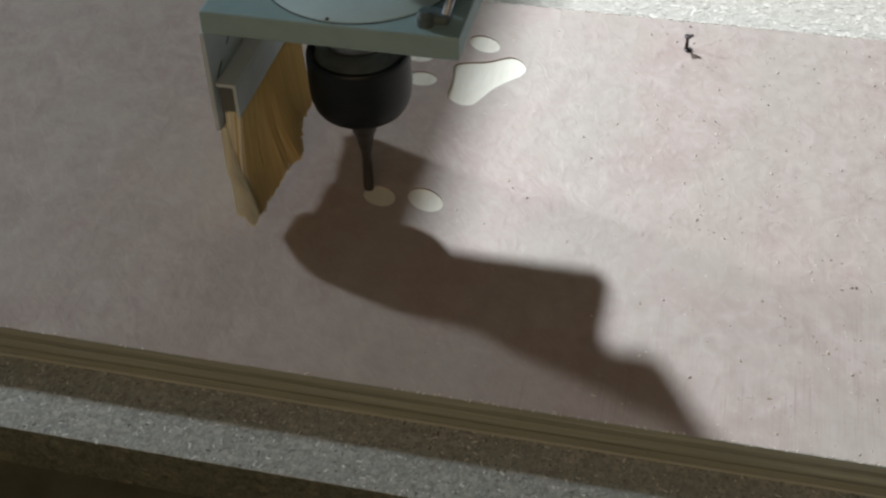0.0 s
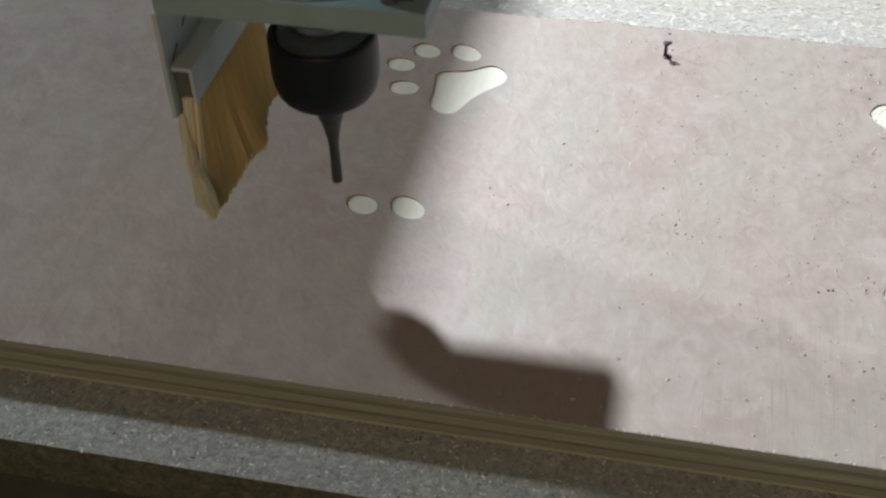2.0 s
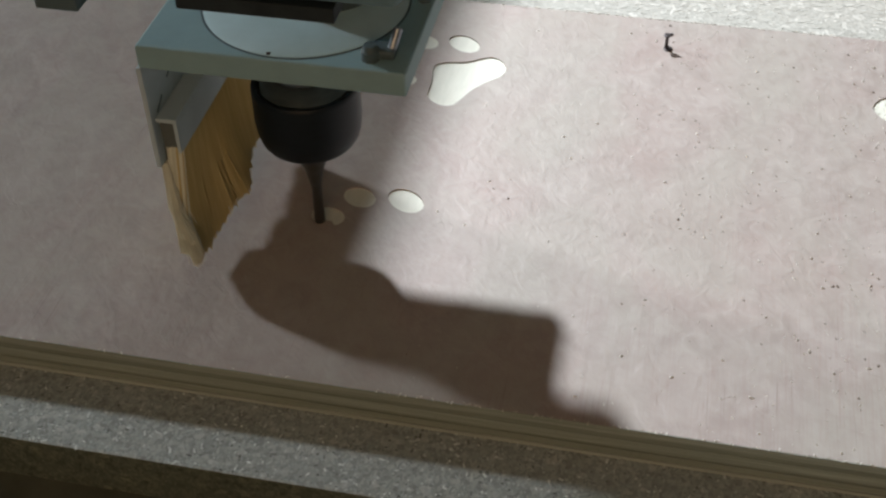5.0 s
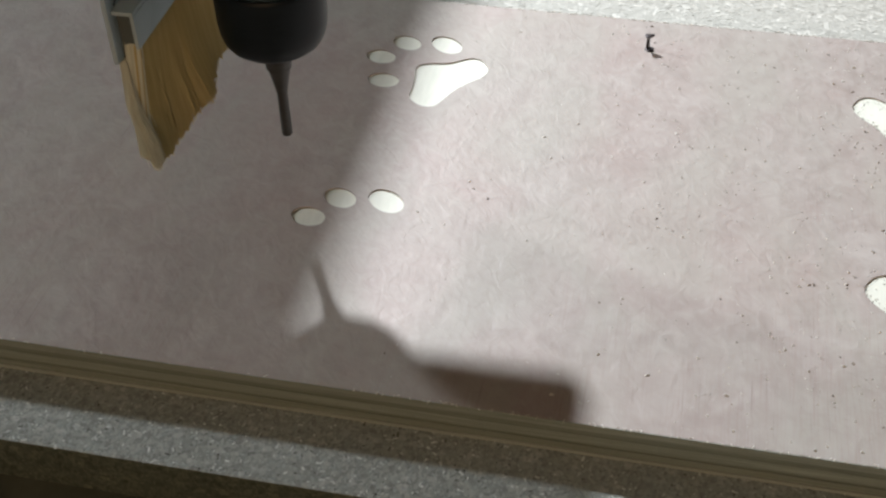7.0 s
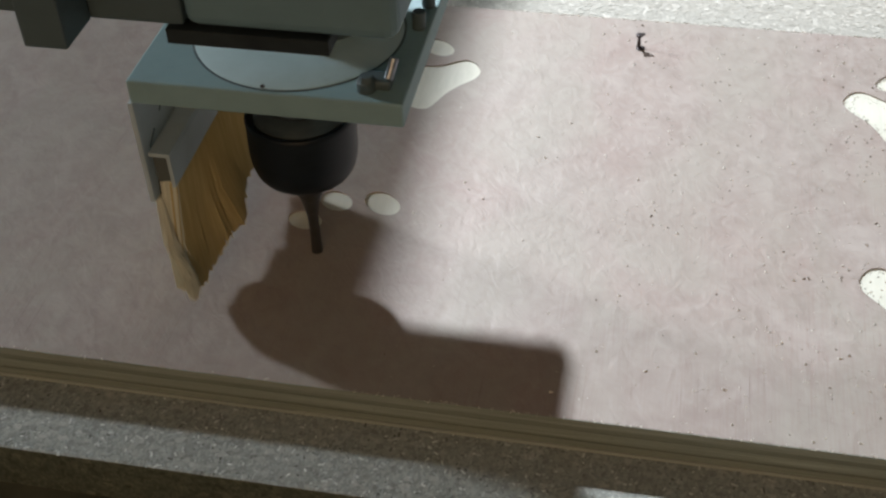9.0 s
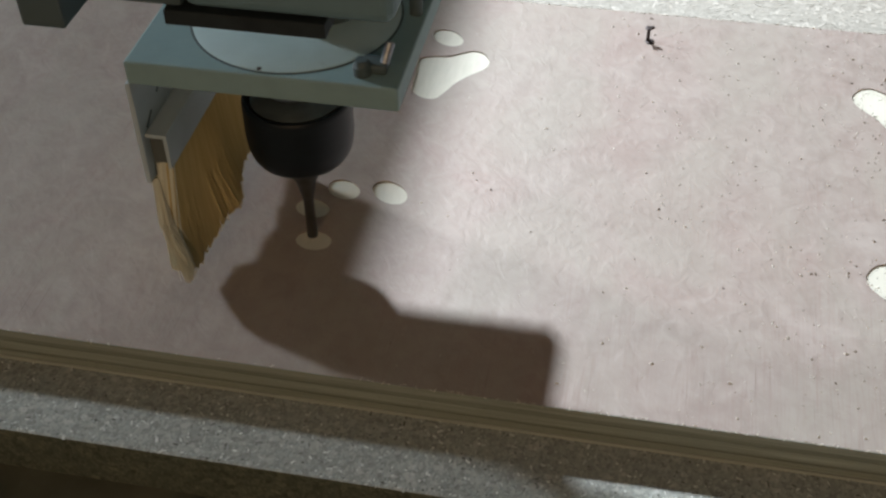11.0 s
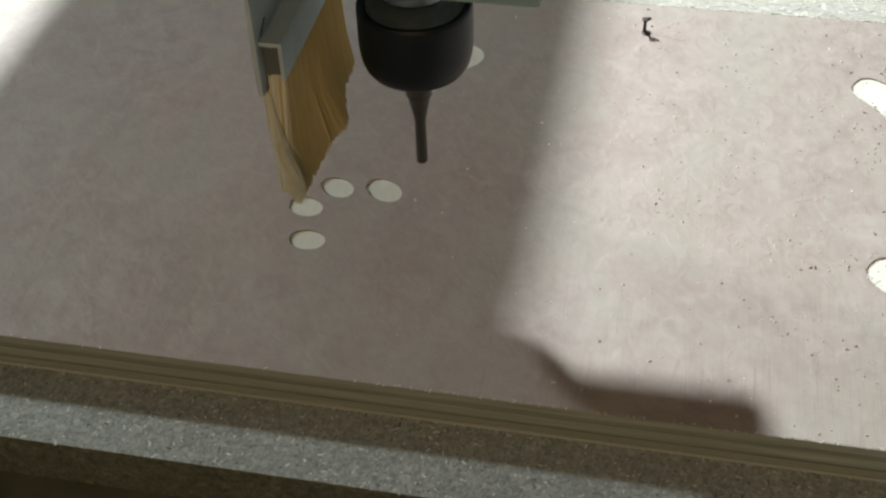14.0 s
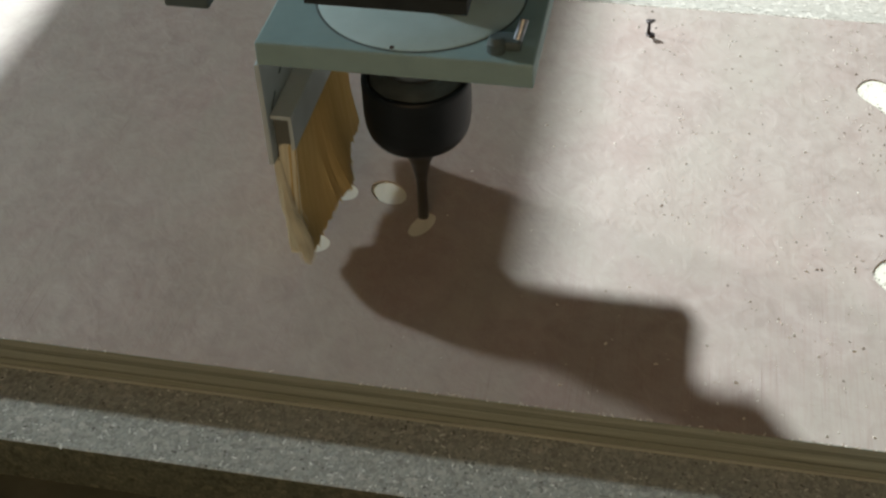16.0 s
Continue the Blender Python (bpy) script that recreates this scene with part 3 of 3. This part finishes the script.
def make_brush(head):
    bm = box(bmesh.new(), -0.0506, -0.0434, -0.0318, 0.045, 0.0520, 0.0734, 0.0006)
    part("brush_spine", bm, SPINE, head, "grey-brown brush spine in its channel")
    rng = random.Random(8)
    verts, faces, lit_verts, lit_faces = [], [], [], []
    for i in range(9500):
        u = rng.random()
        y0 = -0.0314 + 0.0760 * u
        x0 = rng.uniform(-0.0490, -0.0425)
        depth = (x0 + 0.0490) / 0.0065
        clump = 0.5 * math.sin(y0 * 420 + 1.3) + 0.4 * math.sin(y0 * 910 + 0.4)
        bulge = math.exp(-((y0 - 0.006) / 0.013) ** 2)
        # the front bristles splay forward and end in a rounded corner
        y1 = y0 + 0.0012 * math.sin(y0 * 300 + 2) + rng.gauss(0, 0.0010) - 0.0141 * (1 - u) ** 1.5
        x1 = x0 + 0.0030 + 0.0075 * bulge * depth + 0.0020 * (1 - u) ** 2 + rng.gauss(0, 0.0007)
        z1 = profile(y1, BRUSH_END) + 0.0010 * clump + abs(rng.gauss(0, 0.0011))
        strand(*((verts, faces) if u > 0.025 or rng.random() < 0.15 else (lit_verts, lit_faces)), Vector((x0, y0, 0.0605)), Vector((x0 * 0.65 + x1 * 0.35, y0 * 0.4 + y1 * 0.6, 0.034)), Vector((x1, y1, z1)), 0.00028)
    for i in range(520):
        x0 = rng.uniform(-0.0512, -0.0484)
        y0 = rng.uniform(-0.0345, -0.0316)
        x1 = x0 * 0.4 - 0.0170 + rng.gauss(0, 0.0010)
        y1, z1 = y0 - 0.0145 + rng.gauss(0, 0.0012), 0.0128 + abs(rng.gauss(0, 0.0060))
        strand(lit_verts, lit_faces, Vector((x0, y0, 0.0530)), Vector((x0 * 0.68 + x1 * 0.32 + rng.uniform(0, 0.0022), y0 * 0.38 + y1 * 0.62, 0.038)), Vector((x1, y1, z1)), 0.00017)
    for name, vs, fs, material, label in (("bristles", verts, faces, BRISTLE, "long tan brush bristles with a ragged end"),
                                          ("front_tuft", lit_verts, lit_faces, LIT_BRISTLE, "splayed bristles at the brush end, coloured paler for the light on them")):
        me = bpy.data.meshes.new(name)
        me.from_pydata(vs, [], fs)
        me.materials.append(material)
        ob = new(name, me)
        ob.parent = head
        tagged(ob, label, kind="stuff")


HEAD = make_head()


def make_gantry():
    beam = thing("gantry_beam", "grey painted steel gantry beam above the panel", "gantry beam")
    part("beam", box(bmesh.new(), -0.343, -0.153, -0.45, 0.85, 0.275, 0.358, 0.004), HOUSING, beam)
    part("rail", box(bmesh.new(), -0.153, -0.144, -0.45, 0.85, 0.290, 0.305, 0.001), STEEL, beam, "bright steel guide rail")
    return beam


GANTRY = make_gantry()


def make_lamps():
    for name, eye, r, label in (("work_lamp", LAMP_A, 0.06, "small white work lamp on a thin stand"), ("wall_lamp", LAMP_B, 0.14, "round white wall lamp")):
        ob = thing(name, label, "lamp")
        m = look(eye, (-0.1, 0.40, 0))
        bm = lathe(bmesh.new(), [(r * 1.15, 0.012), (r * 1.15, 0.03), (r * 0.8, 0.07), (r * 0.3, 0.09)], n=32)
        bm.transform(m)
        part("shade", bm, DARK, ob)
        back = m @ Vector((0, 0, 0.08))
        if name == "work_lamp":
            part("pole", box(bmesh.new(), back.x - 0.01, back.x + 0.01, back.y - 0.01, back.y + 0.01, -0.85, back.z), DARK, ob)
        else:
            part("arm", box(bmesh.new(), -4.0, back.x, back.y - 0.015, back.y + 0.015, back.z - 0.015, back.z + 0.015), DARK, ob)


make_lamps()
make_wastes()


# ---- small things on the panel ----
def make_screw():
    ob = thing("upright_screw", "small dark screw standing upright in the panel", "screw")
    bm = lathe(bmesh.new(), [(0.0008, -0.001), (0.0010, 0.0), (0.0007, 0.0004), (0.0010, 0.0010), (0.0008, 0.0066), (0.0019, 0.0074), (0.0020, 0.0080), (0.0013, 0.0083)], n=20)
    part("shank", bm, SCREW, ob)
    bm = lathe(bmesh.new(), [(0.0009, 0.0), (0.0009, 0.0012), (0.0004, 0.0020)], n=12)
    bm.transform(pose(0.0012, 0.0004, 0.0078, 20, 55, 0))
    part("bent_end", bm, SCREW, ob)
    # flat dark disc beside the foot of the shank
    bm = lathe(bmesh.new(), [(0.0020, 0.0), (0.0024, 0.0002), (0.0024, 0.0005), (0.0018, 0.0007)], n=20)
    bm.transform(pose(0.0010, -0.0007, 0))
    part("foot_dot", bm, SCREW, ob, "dark round dot at the screw's foot")
    ob.matrix_world = pose(-0.0072, 0.5475, 0)


make_screw()


def make_dust():
    rng = random.Random(21)
    verts, faces = [], []
    for i in range(4200):
        x = rng.uniform(-0.10, 0.20)
        if rng.random() > (0.12 + 0.88 * min(1, max(0, (x + 0.03) / 0.08))):
            continue
        y = rng.uniform(NEAR + 0.003, FAR - 0.004)
        if rng.random() > 0.25 + 0.75 * max(0, math.sin(x * 61 + 2.1 * math.sin(y * 37)) * math.cos(y * 44 + 1.0)):
            continue
        in_pocket = any(inside((x, y), o) for o in HOLES)
        if in_pocket and x < 0.03:
            continue
        r = rng.choice((0.00018, 0.0002, 0.00024, 0.00028, 0.00036, 0.00050)) * rng.uniform(0.6, 1.1)
        a = rng.uniform(0, math.pi)
        c, s, l = math.cos(a), math.sin(a), rng.uniform(1, 2.4)
        k = len(verts)
        for dx, dy, dz in ((-1, -1, 0), (1, -1, 0), (1, 1, 0), (-1, 1, 0), (0.3, 0.1, 1.1)):
            px, py = dx * r * l * rng.uniform(0.6, 1.1), dy * r * rng.uniform(0.6, 1.1)
            verts.append((x + c * px - s * py, y + s * px + c * py, (0.00005 - POCKET if in_pocket else 0.00005) + dz * r * 1.3))
        faces += [(k, k + 1, k + 4), (k + 1, k + 2, k + 4), (k + 2, k + 3, k + 4), (k + 3, k, k + 4)]
    # loose crumbs along the rims and on the floors of the older pockets
    for line in HOLES:
        cx, cy = sum(p[0] for p in line) / len(line), sum(p[1] for p in line) / len(line)
        if cx < 0.03 or cx > 0.16:
            continue
        for _ in range(150):
            px, py = line[rng.randrange(len(line))]
            k = 1.0 - abs(rng.gauss(0, 0.16)) if rng.random() < 0.8 else 1.0 + abs(rng.gauss(0, 0.05))
            x, y = cx + (px - cx) * k, cy + (py - cy) * k
            z, q = (-POCKET if k < 1 else 0.0) + 0.00005, rng.uniform(0.00012, 0.00034)
            n = len(verts)
            verts += [(x - q * rng.uniform(0.8, 1.6), y - q, z), (x + q, y - q * rng.uniform(0.6, 1.3), z), (x + q * rng.uniform(0.8, 1.6), y + q, z), (x - q, y + q, z), (x, y, z + q * 1.3)]
            faces += [(n, n + 1, n + 4), (n + 1, n + 2, n + 4), (n + 2, n + 3, n + 4), (n + 3, n, n + 4)]
    me = bpy.data.meshes.new("saw_dust")
    me.from_pydata(verts, [], faces)
    me.materials.append(DUST)
    tagged(new("saw_dust", me), "scattered dark and pale sawdust crumbs on the panel", "sawdust", kind="stuff")


make_dust()


def make_splinters():
    rng = random.Random(33)
    verts, faces = [], []
    spots = [(rng.uniform(-0.10, 0.24), NEAR, 1) for _ in range(150)] + [(rng.uniform(-0.30, -0.10), NEAR, 1) for _ in range(30)] + [(rng.uniform(-0.12, 0.24), FAR, -1) for _ in range(240)]
    for x, y, side in spots:
        a = rng.uniform(-1.2, 1.2) + (0 if rng.random() < 0.6 else 1.57)
        l, w = rng.uniform(0.0003, 0.0011), rng.uniform(0.00012, 0.00026)
        ux, uy = Vector((math.cos(a), math.sin(a), rng.uniform(-0.2, 0.3))), Vector((-math.sin(a), math.cos(a), 0))
        c = Vector((x, y + side * rng.uniform(-0.0004, 0.0007), 0.00012))
        k = len(verts)
        verts += [tuple(c - ux * l - uy * w), tuple(c + ux * l - uy * w * 0.4), tuple(c + ux * l * 0.8 + uy * w), tuple(c - ux * l * 0.7 + uy * w), tuple(c + Vector((0, 0, w * 1.4)))]
        faces += [(k, k + 1, k + 4), (k + 1, k + 2, k + 4), (k + 2, k + 3, k + 4), (k + 3, k, k + 4)]
    me = bpy.data.meshes.new("edge_splinters")
    me.from_pydata(verts, [], faces)
    me.materials.append(SPLINTER)
    tagged(new("edge_splinters", me), "tiny pale splinters along the sawn panel edges", "splinters", kind="stuff")


make_splinters()


def motions():
    walk(HEAD, [(t, pose(x, y, z)) for t, x, y, z in TIP_ROWS])
    walk(GANTRY, [(t, pose(x, 0.39, 0)) for t, x, y, z in TIP_ROWS])
    for ob, t in WASTE:
        walk(ob, [(0, pose(0, 0, 0)), (t, pose(0, 0, 0)), (t + 0.2, pose(0, 0, -0.0025)), (16, pose(0, 0, -0.0025))])


motions()
